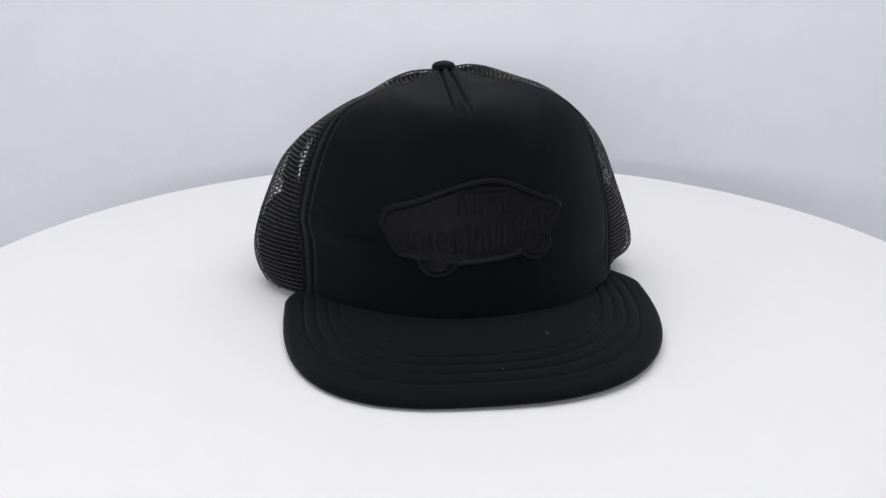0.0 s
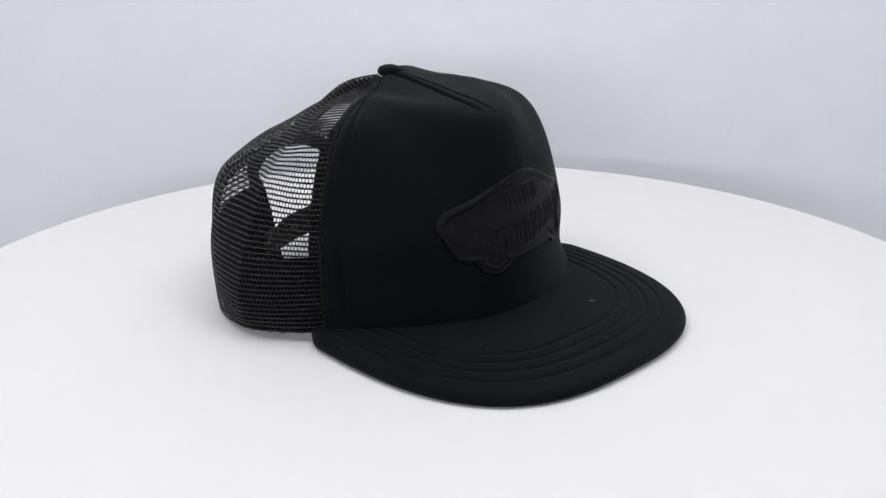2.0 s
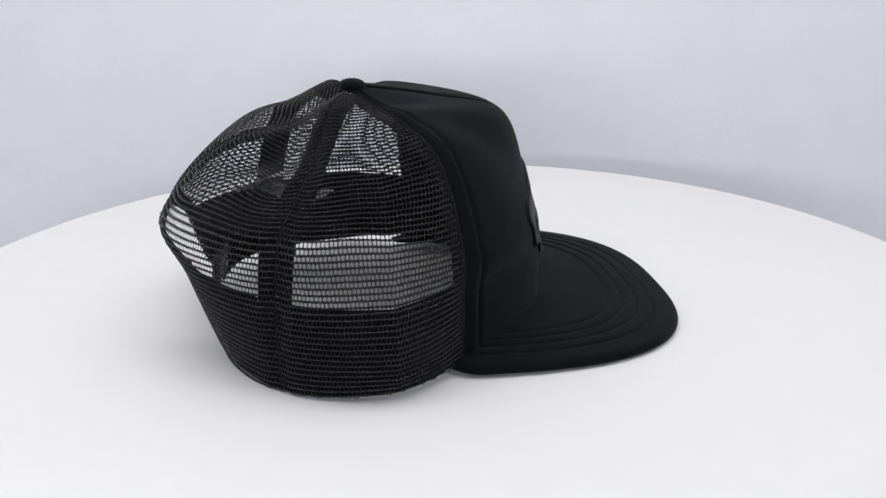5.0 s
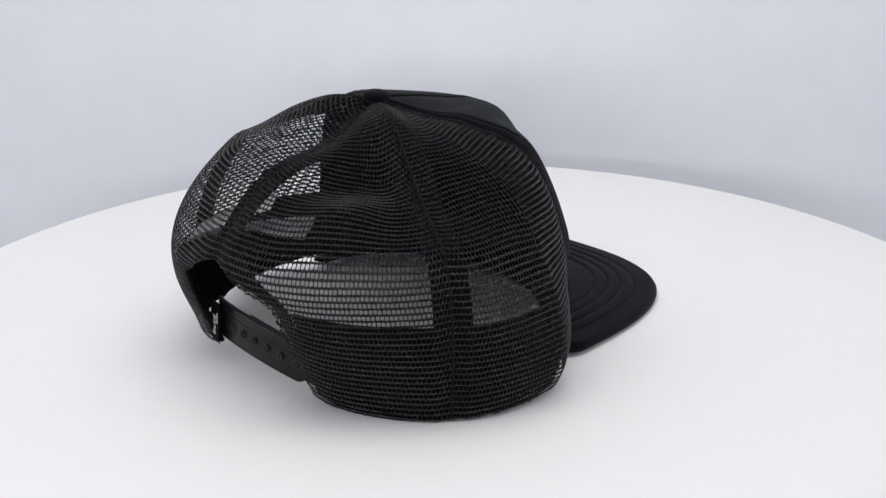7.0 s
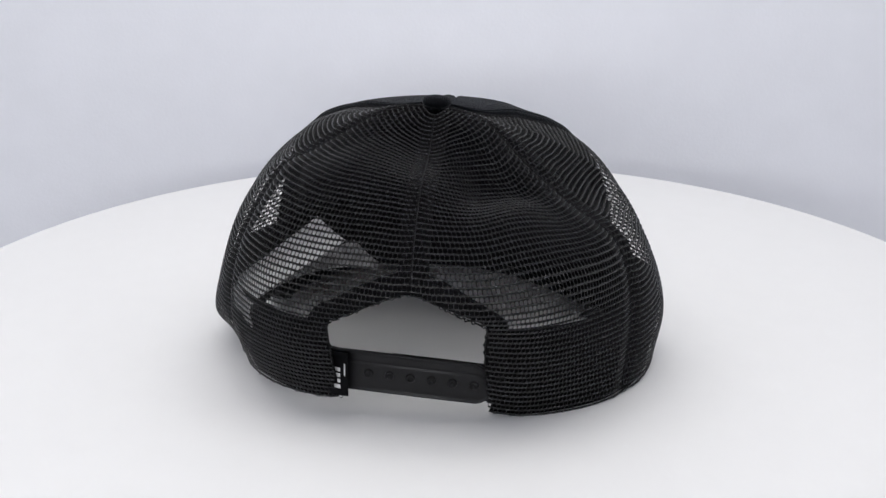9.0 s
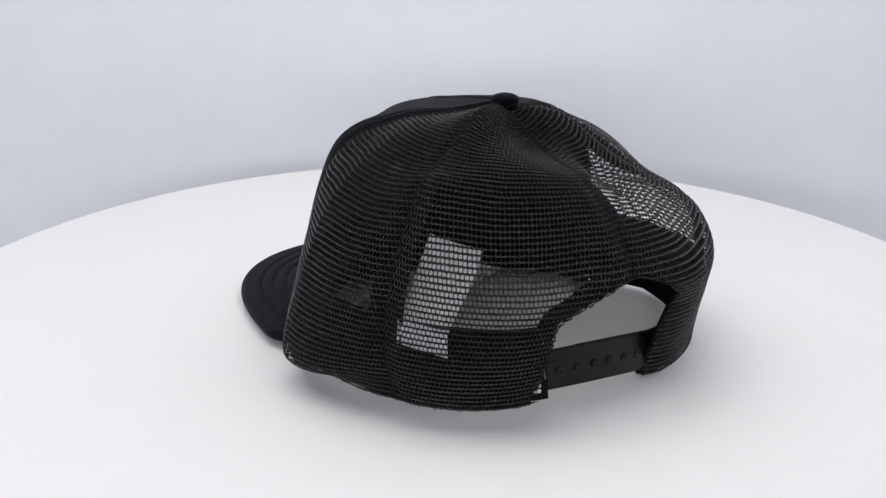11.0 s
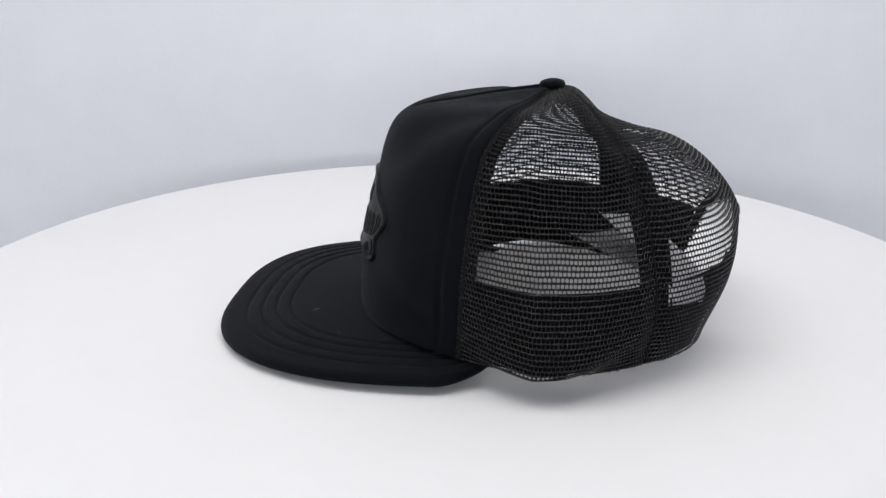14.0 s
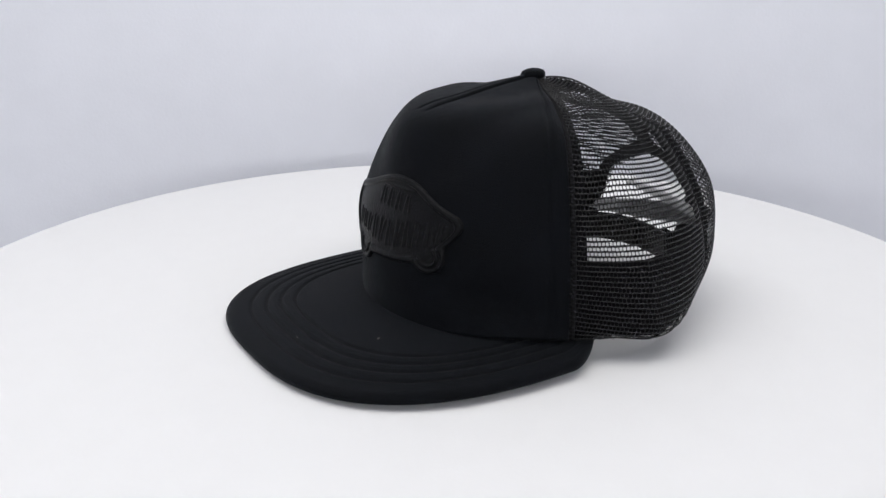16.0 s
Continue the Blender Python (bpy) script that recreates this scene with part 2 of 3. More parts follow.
def on_back(x, z):
    """Heading and arc position of the back of the crown at lateral place x and height z."""
    b, s = np.degrees(np.arctan2(x - AX, 0.1)), 0.25 + 0 * x
    for _ in range(40):
        az = np.where(b > 0, 180 - b, -180 - b)
        p = bil(SH, az, s)
        s = np.clip(s + (z - p[..., 2]) / 0.2, 0, 0.9)
        r = np.hypot(p[..., 0] - AX, p[..., 1] - AY)
        b = np.degrees(np.arcsin(np.clip((x - AX) / r, -0.95, 0.95)))
    return np.where(b > 0, 180 - b, -180 - b), s


PITCH_U, PITCH_V = 0.0020, 0.0028


def mesh_panel(a0, a1, back):
    """Warp-knit netting: staggered rows of six-sided holes between thick ribs."""
    mid = (a0 + a1) / 2
    low = 26
    heads = np.linspace(a0, a1, 61)
    knee = s_at(heads, 0.079)
    high = int(round((0.965 - knee[30]) * length(mid) / PITCH_V))
    rows = low + high
    base = bil(SH, heads, 0 * heads)[:, 2]
    table = np.array([s_at(heads, base + (0.079 - base) * j / low) for j in range(low)] + [knee + (0.965 - knee) * j / high for j in range(high + 1)])
    # the rows hang in waves between the seams
    lift = np.sin(np.clip((table - 0.22) / 0.70, 0, 1) * math.pi) * np.sin(np.linspace(0, 1, 61) * math.pi)
    table = table + lift * (0.005 * np.sin(np.radians(heads * 8.0) + 6 * table) + 0.001 * np.sin(np.radians(heads * 19.0) - 9 * table))
    az_, s_, off_, faces, s_done = [], [], [], [], []
    # each stitch is a rounded ring round its hole: thick ribs above and below, thinner legs at the sides
    rib, leg, dip = 0.00036, -0.00006, -0.00022
    ring = [(-1, -1), (0, -1), (1, -1), (1, 0), (1, 1), (0, 1), (-1, 1), (-1, 0)]
    cell = [(.5 + .5 * x, .5 + .5 * y, rib if y else leg) for x, y in ring]
    hole = [(.5 + x * (.335 if y else .42), .5 + y * (.30 if x else .345), dip) for x, y in ring]
    mid_ = [((c[0] + h[0]) / 2, (c[1] + h[1]) / 2, c[2] - 0.00014) for c, h in zip(cell, hole)]
    k = 0
    for j in range(rows):
        r0, r1 = table[j], table[j + 1]
        w = np.linalg.norm(np.diff(bil(SH, heads, (r0 + r1) / 2), axis=0), axis=1).sum()
        n = max(2, int(round(w / PITCH_U)))
        sh = 0.5 * (j % 2)
        cols = [((i - sh) / n, (i + 1 - sh) / n) for i in range(n + (j % 2))]
        for c0, c1 in cols:
            c0, c1 = max(c0, 0), min(c1, 1)
            if back:
                ca = a0 + (a1 - a0) * (c0 + c1) / 2
                c = bil(SH, ca, (np.interp(ca, heads, r0) + np.interp(ca, heads, r1)) / 2)
                if arch_inside(c):
                    continue
            jit = random.uniform(-.06, .06)
            for loop, shift in ((cell, 0), (mid_, 0.3), (hole, 0.5)):
                for x, y, o in loop:
                    az_.append(a0 + (a1 - a0) * (c0 + (c1 - c0) * (x + jit * shift)))
                    s_.append(y + jit * shift)
                    off_.append(o)
            for q in range(8):
                r = (q + 1) % 8
                faces.append((k + q, k + r, k + 8 + r, k + 8 + q))
                faces.append((k + 8 + q, k + 8 + r, k + 16 + r, k + 16 + q))
            k += 24
        n0 = k - len(s_done)
        here, up = np.array(az_[-n0:] if n0 else []), np.array(s_[-n0:] if n0 else [])
        s_done.extend(np.interp(here, heads, r0) * (1 - up) + np.interp(here, heads, r1) * up)
    name = "back_mesh_panel" if back else "side_mesh_panel"
    return mesh_object(name, crown(np.array(az_), np.array(s_done), np.array(off_)), faces, MESH, cap, "black open-knit polyester mesh")


for a0, a1, back in ((-SIDE_SEAM, -FRONT_EDGE, False), (FRONT_EDGE, SIDE_SEAM, False), (-180, -SIDE_SEAM, True), (SIDE_SEAM, 180, True)):
    mesh_panel(a0, a1, back)


# ---- tapes and sweatband, inside ----
def tape(name, az, s0, s1, width, off=-0.0012, thick=0.0007, label=""):
    s = np.linspace(s0, s1, 60)
    r = np.linalg.norm(bil(SH, np.full(60, float(az)), s)[:, :2] - (AX, AY), axis=1)
    half = np.degrees(np.minimum(width / 2 / np.maximum(r, 0.004), 0.6))
    k = np.linspace(-1, 1, 7)
    A = az + k[:, None] * half[None, :]
    A = np.where(A > 180, A - 360, np.where(A < -180, A + 360, A))
    S = s[None, :] + 0 * A
    return slab(name, crown(A, S, off), crown(A, S, off - thick), TAPE, cap, label)


tape("side_seam_tape", -SIDE_SEAM, 0.02, 0.97, 0.0175, label="black binding tape along a mesh seam")
tape("side_seam_tape", SIDE_SEAM, 0.02, 0.97, 0.0175, label="black binding tape along a mesh seam")
tape("front_seam_tape", -FRONT_EDGE - 2.5, 0.02, 0.97, 0.011)
tape("front_seam_tape", FRONT_EDGE + 2.5, 0.02, 0.97, 0.011)
tape("centre_back_tape", 180, float(s_at(180, 0.0765)), 0.97, 0.013)

A = np.linspace(-157.0, 155.2, 260)[:, None]
K = np.linspace(0, 1, 10)[None, :]
S = s_at(A, 0.0530 + 0.0034 * np.sin(np.radians(A))) * K
drop = np.stack([0 * K, 0 * K, 0.0020 * (1 - K) ** 3], -1)
slab("sweatband", crown(A, S, -0.0026) - drop, crown(A, S, -0.0046 + 0 * K) - drop, TAPE, cap, "black cotton sweatband inside the crown")

# seam stitching seen from outside: narrow raised cords
for az in (-SIDE_SEAM, SIDE_SEAM, 179.6):
    s = np.linspace(0.0 if abs(az) < 170 else float(s_at(180, 0.0765)), 0.96, 90)
    r = np.linalg.norm(bil(SH, np.full(90, az), s)[:, :2] - (AX, AY), axis=1)
    half = np.degrees(0.0005 / np.maximum(r, 0.004))
    A = az + np.array([-1, 0, 1])[:, None] * half[None, :]
    slab("seam_stitch", crown(np.clip(A, -180, 180), s[None, :] + 0 * A, np.array([0.0001, 0.0005, 0.0001])[:, None] + 0 * A),
         crown(np.clip(A, -180, 180), s[None, :] + 0 * A, -0.0004), THREAD, cap)

# overlocked edge where the foam meets the netting
for az in (-FRONT_EDGE - 2.0, FRONT_EDGE + 2.0):
    s = np.linspace(0.0, 0.965, 480)
    r = np.linalg.norm(bil(SH, np.full(480, az), s)[:, :2] - (AX, AY), axis=1)
    half = np.degrees(0.0011 / np.maximum(r, 0.004))
    A = az + np.array([-1, -.4, .4, 1])[:, None] * half[None, :]
    bead = 0.0008 + 0.00035 * np.sin(s * length(az) / 0.0019 * 2 * math.pi) + 0.0002 * np.sin(s * 61)
    slab("seam_stitch", crown(A, s[None, :] + 0 * A, np.array([0, 1, 1, 0])[:, None] * bead[None, :]), crown(A, s[None, :] + 0 * A, -0.0004), THREAD, cap)

# ---- button ----
bm = lathe([(0, -0.0025), (0.0058, -0.0022), (0.0071, -0.0006), (0.0072, 0.0008), (0.0062, 0.0024), (0.0040, 0.0033), (0.0018, 0.0037), (0, 0.0038)], 40)
bmesh.ops.transform(bm, matrix=pose(0.0028, 0.0545, 0.1335, 3, -3, 0), verts=bm.verts)
part("top_button", bm, FOAM, cap, "cloth-covered black top button")

# ---- brim ----
BX, BHW, BL, BTURN = 0.0084, 0.1064, 0.1293, -0.032


def brim_xy(rho, th):
    """Squared-off half oval; th from -90 to 90 degrees across the front, past that the ends under the crown."""
    t = np.clip(th, -90, 90)
    c, s = np.cos(np.radians(t)), np.sin(np.radians(t))
    n = np.where(s > 0, 2.6, 2.98)
    k = (np.abs(s) ** n + np.abs(c) ** n) ** (-1 / n)
    x, y = BHW * rho * k * s, -BL * rho * k * c
    over = np.maximum(np.abs(th) - 90, 0) / 12
    return x * (1 - 0.16 * over ** 1.5), y + over * 0.026


def brim_top(x, y, rho):
    return 0.0088 + 0.0062 * (1 - rho ** 2) + 0.0018 * np.clip(1 + y / BL, 0, 1.3) + 0.0012 * x / 0.1


def brim_place(x, y, z):
    c, s = math.cos(BTURN), math.sin(BTURN)
    return np.stack([BX + x * c - y * s, x * s + y * c, z], -1)


TH = np.concatenate([np.linspace(-102, -90, 8, endpoint=False), np.linspace(-90, 90, 241), np.linspace(90, 102, 9)[1:]])[:, None]
RHO = np.concatenate([np.linspace(0.40, 0.965, 150), [0.975, 0.984, 0.991, 0.996, 0.999, 1.0]])[None, :]
STITCH_INSETS = (0.0115, 0.0185, 0.0250, 0.0315)


def under_crown(rho, th, depth):
    """Whether a place of the brim lies inside the crown's lower edge, by more than depth."""
    q = brim_place(*brim_xy(rho, th), 0 * rho)
    dx, dy = q[..., 0] - AX, AY - q[..., 1]
    return np.hypot(dx, dy) < np.interp(np.degrees(np.arctan2(dx, dy)), AZ, np.hypot(SH[:, 0, 0] - AX, AY - SH[:, 0, 1])) - depth


# the brim begins at the seam under the crown's front edge
scan = np.linspace(0.40, 0.93, 107)
start = np.array([scan[np.where(under_crown(scan, float(th) + 0 * scan, 0.006))[0].max(initial=0)] for th in TH[:, 0]])
start = np.convolve(np.pad(start, 4, mode="edge"), np.ones(9) / 9, mode="valid")[:, None]
RHO = start + (RHO - 0.40) / 0.60 * (1 - start)
x, y = brim_xy(RHO, TH)
inset = (1 - RHO) * BHW
groove = sum(np.exp(-((inset - d) / 0.0009) ** 2) for d in STITCH_INSETS)
quilt = sum(np.exp(-((inset - d) / 0.0030) ** 2) for d in (0.0150, 0.0218, 0.0283))
roll = np.sqrt(np.clip(1 - (np.clip(RHO - 0.965, 0, 1) / 0.035) ** 2, 0, 1))
zt = brim_top(x, y, RHO)
end = np.clip((np.abs(TH) - 90) / 12, 0, 1)
zl = zt - (0.0058 - 0.0025 * np.clip((0.9 - RHO) / 0.3, 0, 1)) * np.sqrt(1.02 - end ** 2)
mid = (zt + zl) / 2
top_ = brim_place(x, y, mid + (zt - mid) * roll - 0.0008 * groove + 0.0003 * quilt)
low_ = brim_place(x, y, mid - 0.0001 - (mid - zl) * roll)
slab("brim", top_, low_, BRIM, cap, "flat black cloth brim with rows of stitching")

# stitches lying in the grooves, one row of thread a part
for d in STITCH_INSETS:
    rho = 1 - d / BHW
    verts, faces = [], []
    th = np.linspace(-88, 88, 2400)
    px, py = brim_xy(rho, th)
    run = np.concatenate([[0], np.cumsum(np.hypot(np.diff(px), np.diff(py)))])
    for a in np.arange(0.001, run[-1] - 0.003, 0.0032):
        b = a + 0.0022
        e = np.interp([a, b], run, th)
        if under_crown(np.array(rho), e[0], 0.002):
            continue
        for q in e:
            for dr in (-0.00035, 0.00035):
                qx, qy = brim_xy(rho + dr / BHW, np.array(q))
                zz = float(brim_top(qx, qy, rho))
                for dz in (-0.0012, -0.00045):
                    verts.append(brim_place(qx, qy, zz + dz))
        k = len(verts) - 8
        faces += [(k, k + 1, k + 3, k + 2), (k + 4, k + 6, k + 7, k + 5), (k + 1, k + 5, k + 7, k + 3), (k, k + 4, k + 5, k + 1), (k + 2, k + 3, k + 7, k + 6)]
    mesh_object("brim_stitching", np.array(verts), faces, THREAD, cap, "row of black thread stitches", smooth=False)


# ---- front emblem ----
def half_plane(x, z, a, b):
    """Distance outside the line from a to b (outside on its right hand side)."""
    d = np.array([b[0] - a[0], b[1] - a[1]]) / math.hypot(b[0] - a[0], b[1] - a[1])
    return (x - a[0]) * d[1] - (z - a[1]) * d[0]


def emblem_distance(x, z):
    """Millimetres outside (+) or inside (-) the emblem: a long arched body on two wheels."""
    def join(a, b, k=5.0):
        h = np.clip(k - np.abs(a - b), 0, k)
        return np.maximum(a, b) + h * h / (4 * k)
    top = 2 + 16.6 * np.exp(-((x - 6) / np.where(x > 6, 31, 36)) ** 2)
    body = join((z - top) * 0.92, half_plane(x, z, (-52, -0.5), (-41, -22)), 7)
    body = join(body, half_plane(x, z, (-41, -22), (-8, -25.6)), 2)
    body = np.maximum(body, half_plane(x, z, (-8, -25.6), (22, -24.0)))
    body = join(body, half_plane(x, z, (22, -24.0), (45, -11.5)), 4)
    body = join(body, half_plane(x, z, (45, -11.5), (52.5, 4)), 6)
    body = join(body, half_plane(x, z, (-44.5, 5.0), (-51.0, -3.0)), 3)
    body = join(body, half_plane(x, z, (52.0, 0.5), (46.0, 6.8)), 3)
    left = (np.hypot((x + 20.5) / 11, (z + 23.5) / 8.3) - 1) * 8.5
    right = (np.hypot((x - 33) / 10.3, (z + 17.5) / 9) - 1) * 9
    wheels = np.minimum(left, right)
    k = 3.0
    h = np.clip(k - np.abs(body - wheels), 0, k)
    return np.minimum(body, wheels) - h * h / (4 * k), body, left, right


def bar(x, z, cx, cz, w, h, lean=0.0):
    return np.maximum(np.abs(x - cx - lean * (z - cz)) - w / 2, np.abs(z - cz) - h / 2)


EX, EZ = 0.0068, 0.0706
gx, gz = np.meshgrid(np.arange(-55, 55.01, 0.5), np.arange(-36, 23.01, 0.5), indexing="ij")
dist = emblem_distance(gx, gz)[0]
step = 0.05
gxd = (emblem_distance(gx + step, gz)[0] - emblem_distance(gx - step, gz)[0]) / (2 * step)
gzd = (emblem_distance(gx, gz + step)[0] - emblem_distance(gx, gz - step)[0]) / (2 * step)
g2 = np.maximum(gxd ** 2 + gzd ** 2, 0.2)
near = (dist > 0) & (dist < 0.75)
sx, sz = np.where(near, gx - dist * gxd / g2, gx), np.where(near, gz - dist * gzd / g2, gz)
keep = dist < 0.75
dd, body, left, right = emblem_distance(sx, sz)
rim = np.clip(-dd, 0, 10)
height = 0.0019 * np.sqrt(np.clip(1 - (np.clip(1.7 - rim, 0, 2) / 1.7) ** 2, 0, 1)) - 0.0013 * np.clip((rim - 2.6) / 0.9, 0, 1)
for wheel in (left, right):
    ring = np.exp(-((wheel + 4.2) / 0.6) ** 2) * (wheel < 0) * (body > -2.4)
    height = height + 0.0013 * ring - 0.0007 * np.exp(-((wheel + 2.7) / 0.6) ** 2) * (body > -1.0)
# the lettering, as plain raised strokes
letters = np.full(gx.shape, 9.0)
for i in range(4):
    letters = np.minimum(letters, bar(sx, sz, -9.5 + 7.6 * i, 6.0 - 0.4 * abs(i - 1), 1.3, 9.0, 0.06))
    letters = np.minimum(letters, bar(sx, sz, -6.6 + 7.6 * i, 5.6, 1.2, 7.8, -0.14))
letters = np.minimum(letters, bar(sx, sz, 4.5, 12.0, 27, 1.1))
for i in range(11):
    cx = -34 + 7.2 * i
    lift = 0.0 if i < 5 else 1.25 * (i - 5)
    tall = 9.5 if i < 3 else 14.0 - 0.5 * abs(i - 6)
    letters = np.minimum(letters, bar(sx, sz, cx, -12.0 + lift, 1.5, tall, 0.10 * (i - 5) / 5))
    letters = np.minimum(letters, bar(sx, sz, cx + 2.9, -12.0 + lift, 1.2, tall * 0.86, -0.10 if i % 2 else 0.16))
height = height + 0.0006 * np.clip(0.5 - letters / 0.7, 0, 1) * (dd < -3.6) * (body < -3)
az, ss = on_front(EX + np.where(sx > 0, 0.955, 1.02) * sx / 1000, EZ + 1.03 * sz / 1000)
pts = crown(az, ss, 0.0020 + height)
low = crown(az, ss, 0.0010 + 0 * height)
index = -np.ones(gx.shape, int)
index[keep] = np.arange(keep.sum())
n = int(keep.sum())
verts = np.concatenate([pts[keep], low[keep]])
faces, count = [], {}
for i in range(gx.shape[0] - 1):
    for j in range(gx.shape[1] - 1):
        q = (index[i, j], index[i + 1, j], index[i + 1, j + 1], index[i, j + 1])
        if min(q) >= 0:
            q = tuple(int(v) for v in q)
            faces.append(q)
            for a, b in zip(q, q[1:] + q[:1]):
                count[(a, b)] = 1
for a, b in [e for e in count if (e[1], e[0]) not in count]:
    faces.append((b, a, a + n, b + n))
mesh_object("front_emblem", verts, faces, PATCH, cap, "black embossed emblem with a raised stitched border")


# ---- strap opening: binding, snap strap, woven label ----
k = np.linspace(0.02, 0.98, 160)
px, pz = arch_path(k)
tx, tz = np.gradient(px), np.gradient(pz)
tl = np.hypot(tx, tz)
nx, nz = -tz / tl, tx / tl
w = np.linspace(-0.0004, 0.0088, 6)[None, :]
bx, bz = px[:, None] + nx[:, None] * w, np.maximum(pz[:, None] + nz[:, None] * w, 0.0085)
ba, bs = on_back(bx, bz)
slab("opening_binding", crown(ba, bs, -0.0009), crown(ba, bs, -0.0018), TAPE, cap, "black binding tape round the strap opening")


def tube(points, radius, verts, faces):
    """Adds a thin four-sided thread along the points."""
    points = np.asarray(points, float)
    way = np.gradient(points, axis=0)
    side = np.cross(way, (0.3, 0.2, 1.0))
    side /= np.linalg.norm(side, axis=1, keepdims=True) + 1e-12
    up = np.cross(side, way)
    up /= np.linalg.norm(up, axis=1, keepdims=True) + 1e-12
    k = len(verts)
    for q, a, b in zip(points, side, up):
        verts.extend([q + a * radius, q + b * radius, q - a * radius, q - b * radius])
    for i in range(len(points) - 1):
        for j in range(4):
            m, n = k + 4 * i + j, k + 4 * i + (j + 1) % 4
            faces.append((m, n, n + 4, m + 4))


# cut loops of the netting along the opening and the hem
loose = random.Random(7)
arch_verts, arch_faces, hem_verts, hem_faces = [], [], [], []
spots = []
c = 0.10
while c < 0.90:
    wide = loose.uniform(0.006, 0.013)
    spots.append((c, wide, loose.uniform(0.0002, 0.0010), loose.uniform(0.00020, 0.00038), loose.uniform(-0.0006, 0.0008)))
    c += wide * loose.uniform(0.5, 1.0)
bend = np.linspace(0, math.pi, 7)
for c, wide, deep, thick, out in spots:
    lx, lz = arch_path(c + wide * (1 - np.cos(bend)) / 2)
    mx, mz = arch_path(np.array([c - 0.004, c + 0.004]))
    dx, dz = mx[1] - mx[0], mz[1] - mz[0]
    norm = math.hypot(dx, dz)
    la, ls = on_back(lx + dz / norm * deep * np.sin(bend), lz - dx / norm * deep * np.sin(bend))
    tube(crown(la, ls, out * np.sin(bend)), thick, arch_verts, arch_faces)
for side in (-1, 1):
    c = 64.0
    while c < 156:
        wide = loose.uniform(0.5, 1.2)
        la = side * (c + wide * (1 - np.cos(bend)) / 2)
        hem = crown(la, 0 * la, loose.uniform(-0.0004, 0.0003))
        hem[:, 2] -= loose.uniform(0.0001, 0.0010) * np.sin(bend)
        tube(hem, loose.uniform(0.00016, 0.00026), hem_verts, hem_faces)
        c += wide * loose.uniform(0.8, 1.8)
tagged(mesh_object("frayed_opening_edge", np.array(arch_verts), arch_faces, MESH, cap, "cut black mesh loops along the strap opening"), kind="stuff")
tagged(mesh_object("frayed_hem", np.array(hem_verts), hem_faces, MESH, cap, "cut black mesh loops along the lower hem"), kind="stuff")


def strap_place(x, v, off):
    """On the strap's curve: lateral place x, v metres up from its middle line, off metres outward."""
    y = 0.1312 + 0.0045 * (1 - ((x - 0.004) / 0.036) ** 2)
    return np.stack([x + 0 * v, y + off - 0.10 * v, 0.0213 + 0.089 * x + v + 0.0026 * np.clip(1 - ((x - 0.002) / 0.038) ** 2, 0, 1)], -1)


def strap(name, x0, x1, round0, off, thick, high, label):
    u = np.linspace(x0, x1, 90)[:, None]
    v = np.linspace(-1, 1, 41)[None, :]
    d = np.clip(1 - np.abs(u - x0) / 0.0085, 0, 1) if round0 else 0 * u
    half = high / 2 * np.sqrt(np.clip(1 - d ** 2, 0.02, 1))
    lip = 0.0004 * np.clip((np.abs(v) - 0.88) / 0.06, 0, 1) - 0.0005 * np.exp(-((v - 0.46) / 0.04) ** 2)
    return slab(name, strap_place(u, v * half, off + lip), strap_place(u, v * half, off - thick), PLASTIC, cap, label)


outer = strap("snap_strap", -0.0305, 0.0450, True, 0.0014, 0.0016, 0.0186, "black plastic snap strap with round studs")
strap("under_strap", -0.0440, 0.0150, False, -0.0008, 0.0015, 0.0172, "black plastic under strap")
for i in range(6):
    sx_ = 0.0259 - 0.00964 * i
    base_ = strap_place(np.array(sx_), np.array(-0.0008), 0.0014)
    bm = lathe([(0, 0.0004), (0.0009, 0.0004), (0.0011, 0.0010), (0.0016, 0.0012), (0.0020, 0.0010), (0.0022, 0.0001), (0.0022, -0.0004)], 20)
    bmesh.ops.transform(bm, matrix=Matrix.Translation(base_) @ pose(0, 0, 0, -90 + 6, 0, 4 - 12 * (i - 2.5) / 5), verts=bm.verts)
    part("stud", bm, PLASTIC, outer)

u = np.linspace(0.0350, 0.0458, 12)[:, None]
v = np.linspace(-1, 1, 16)[None, :]
tag_ = slab("woven_label", strap_place(u, v * 0.0102 - 0.0006, 0.0062), strap_place(u, v * 0.0102 - 0.0006, 0.0052), TAPE, cap,
            "small black woven label with white bars")
for i in range(4):
    vv = np.linspace(-0.0072 + 0.0027 * i, -0.0055 + 0.0027 * i, 3)[None, :]
    uu = np.linspace(0.0386, 0.0416, 3)[:, None]
    slab("label_bar", strap_place(uu, vv + (uu - 0.039) * 0.1, 0.00655), strap_place(uu, vv + (uu - 0.039) * 0.1, 0.0060), WHITE_THREAD, tag_)
uu, vv = np.linspace(0.0362, 0.0368, 2)[:, None], np.linspace(-0.0010, 0.0048, 4)[None, :]
slab("label_bar", strap_place(uu, vv, 0.00655), strap_place(uu, vv, 0.0060), WHITE_THREAD, tag_)

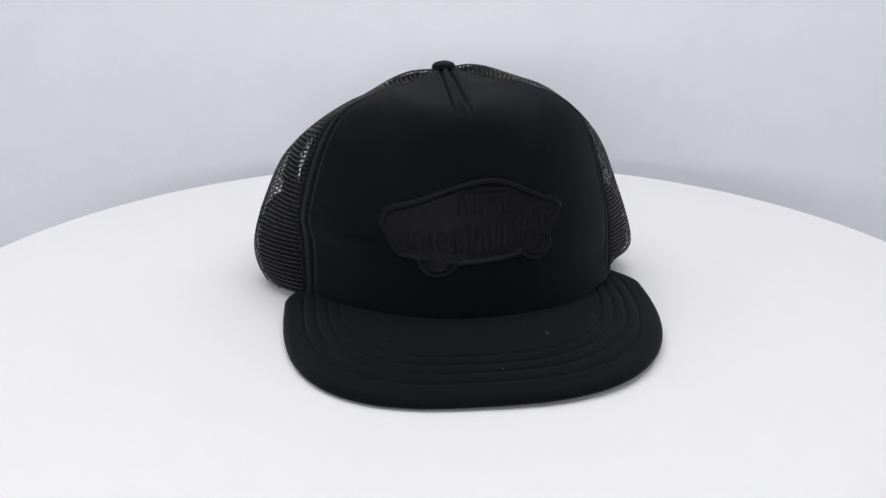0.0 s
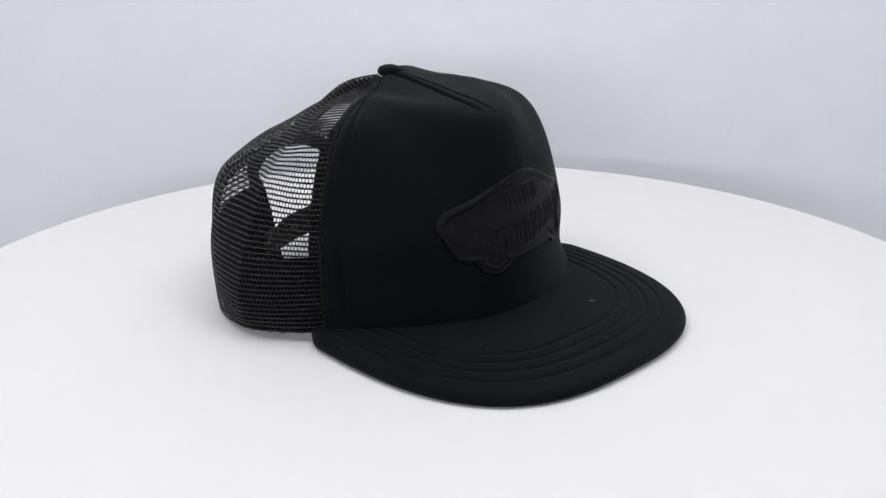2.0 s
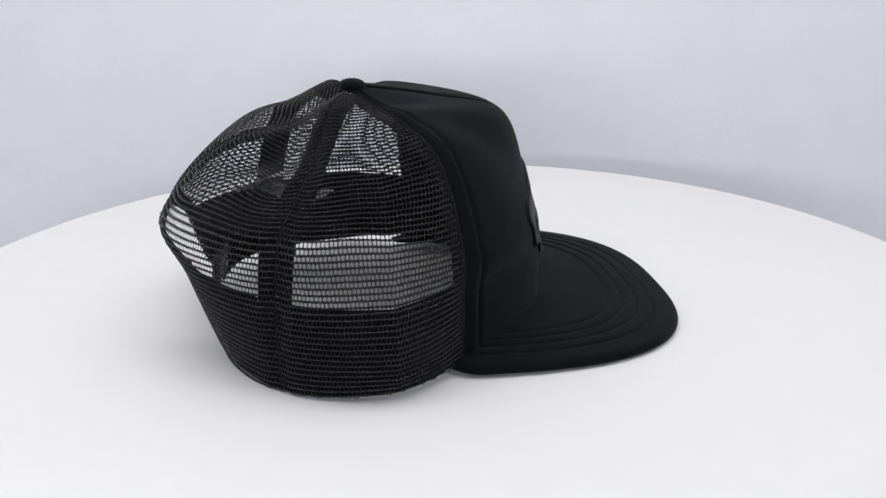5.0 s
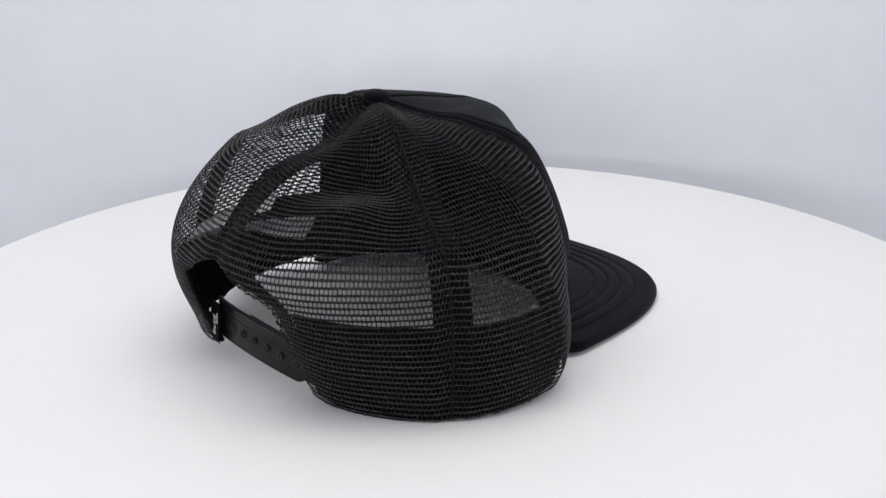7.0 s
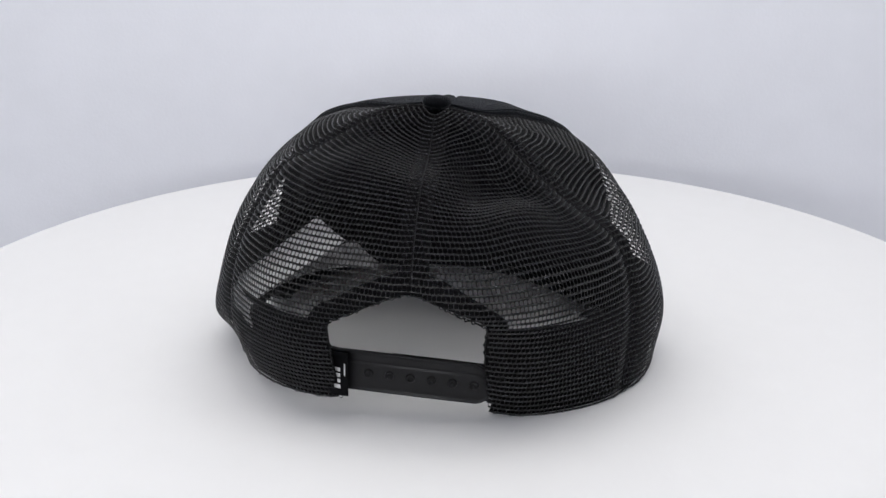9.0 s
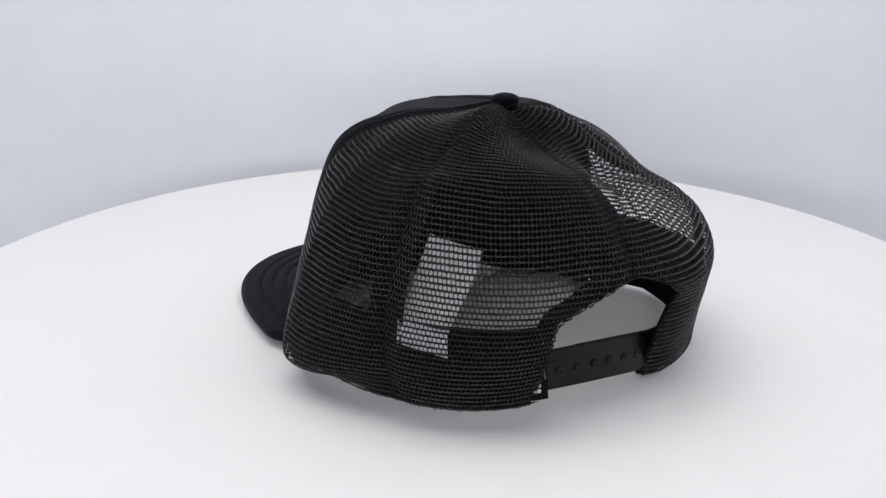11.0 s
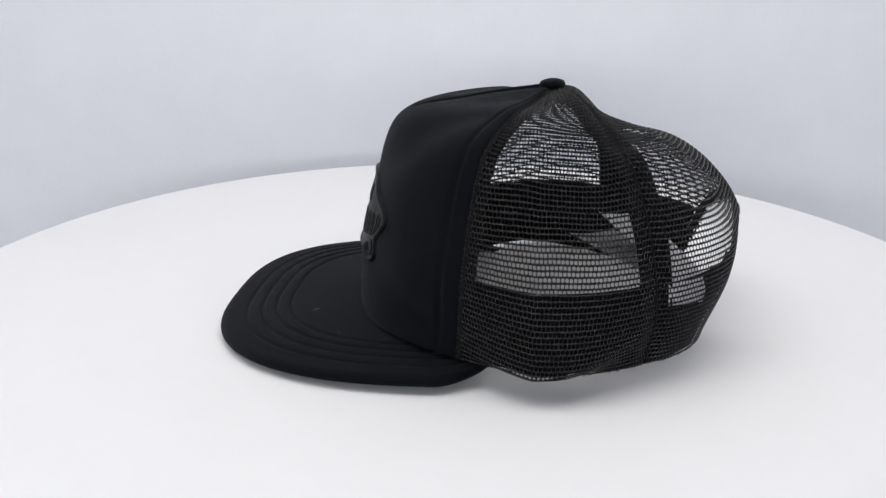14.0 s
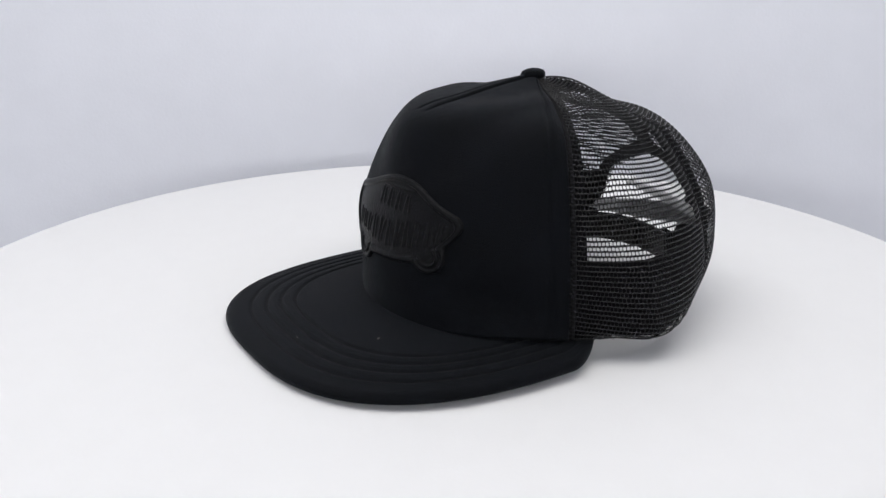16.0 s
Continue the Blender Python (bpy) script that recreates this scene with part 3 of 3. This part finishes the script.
# ---- care label of two pages inside, sewn between netting and sweatband and standing up into the crown ----
def ribbon(name, color):
    m = textured(material(name, color, 0.5, spec=0.3), 300, 40, 0.03, 1500, 0.0001)
    nodes, links = m.node_tree.nodes, m.node_tree.links
    thin = nodes.new("ShaderNodeBsdfTranslucent")
    thin.inputs["Color"].default_value = (*color, 1)
    blend = nodes.new("ShaderNodeMixShader")
    blend.inputs[0].default_value = 0.35
    links.new(nodes["Principled BSDF"].outputs[0], blend.inputs[1])
    links.new(thin.outputs[0], blend.inputs[2])
    links.new(blend.outputs[0], nodes["Material Output"].inputs["Surface"])
    return m


SATIN = ribbon("white_satin_ribbon", (0.78, 0.78, 0.79))
# the second page has a darker grey base than the first
GREY_SATIN = ribbon("grey_satin_ribbon", (0.36, 0.36, 0.37))


def label_page(ends, mat, label):
    """A strip of ribbon through rows of (one edge, other edge), slightly hollow across once it is off the wall."""
    run = hermite(np.array([0, .2, .6, 1]), np.array(ends), np.linspace(0, 1, 41))
    k = np.linspace(0, 1, 13)[None, :, None]
    face = run[:, :1] * (1 - k) + run[:, 1:] * k
    across = np.cross(np.gradient(face, axis=0), np.gradient(face, axis=1))
    across /= np.linalg.norm(across, axis=-1, keepdims=True)
    face = face + across * 0.0012 * (1 - (2 * k - 1) ** 2) * np.clip(np.linspace(0, 1, 41) * 2 - 0.6, 0, 1)[:, None, None]
    return slab("care_label", face, face - across * 0.00025, mat, cap, label)


def sewn(off):
    return [[tuple(crown(az, float(s_at(az, z)), off)) for az, z in pair] for pair in (((119.5, .0445), (132.6, .0412)), ((119.5, .0545), (132.6, .0515)))]


label_page(sewn(-0.0012) + [[(.0806, .0962, .0660), (.0600, .1130, .0660)], [(.0602, .0772, .0797), (.0424, .0960, .0742)]], SATIN, "plain white satin page of the care label inside")
label_page(sewn(-0.0016) + [[(.0690, .0845, .0590), (.0565, .1072, .0620)], [(.0442, .0638, .0630), (.0256, .0885, .0590)]], GREY_SATIN, "darker grey satin page of the care label inside")

# ---- lint on the cloth ----
for x, y, turn, size in ((0.0398, -0.0733, 35, 0.0032), (0.0300, -0.0610, 80, 0.0010), (0.0700, -0.0560, 10, 0.0009), (-0.0450, -0.0660, 60, 0.0008), (0.0100, -0.1050, 120, 0.0008)):
    rho = ((abs(x - BX) / BHW) ** 2.8 + (abs(y) / BL) ** 2.8) ** (1 / 2.8)
    z = float(brim_top(x - BX, y, rho)) + 0.0003
    bm = bmesh.new()
    bmesh.ops.create_cone(bm, cap_ends=True, segments=6, radius1=0.00009, radius2=0.00006, depth=size)
    bmesh.ops.transform(bm, matrix=pose(x, y, z, 90, 0, turn), verts=bm.verts)
    part("lint_fibre", bm, LINT, cap, "pale fibre of lint")

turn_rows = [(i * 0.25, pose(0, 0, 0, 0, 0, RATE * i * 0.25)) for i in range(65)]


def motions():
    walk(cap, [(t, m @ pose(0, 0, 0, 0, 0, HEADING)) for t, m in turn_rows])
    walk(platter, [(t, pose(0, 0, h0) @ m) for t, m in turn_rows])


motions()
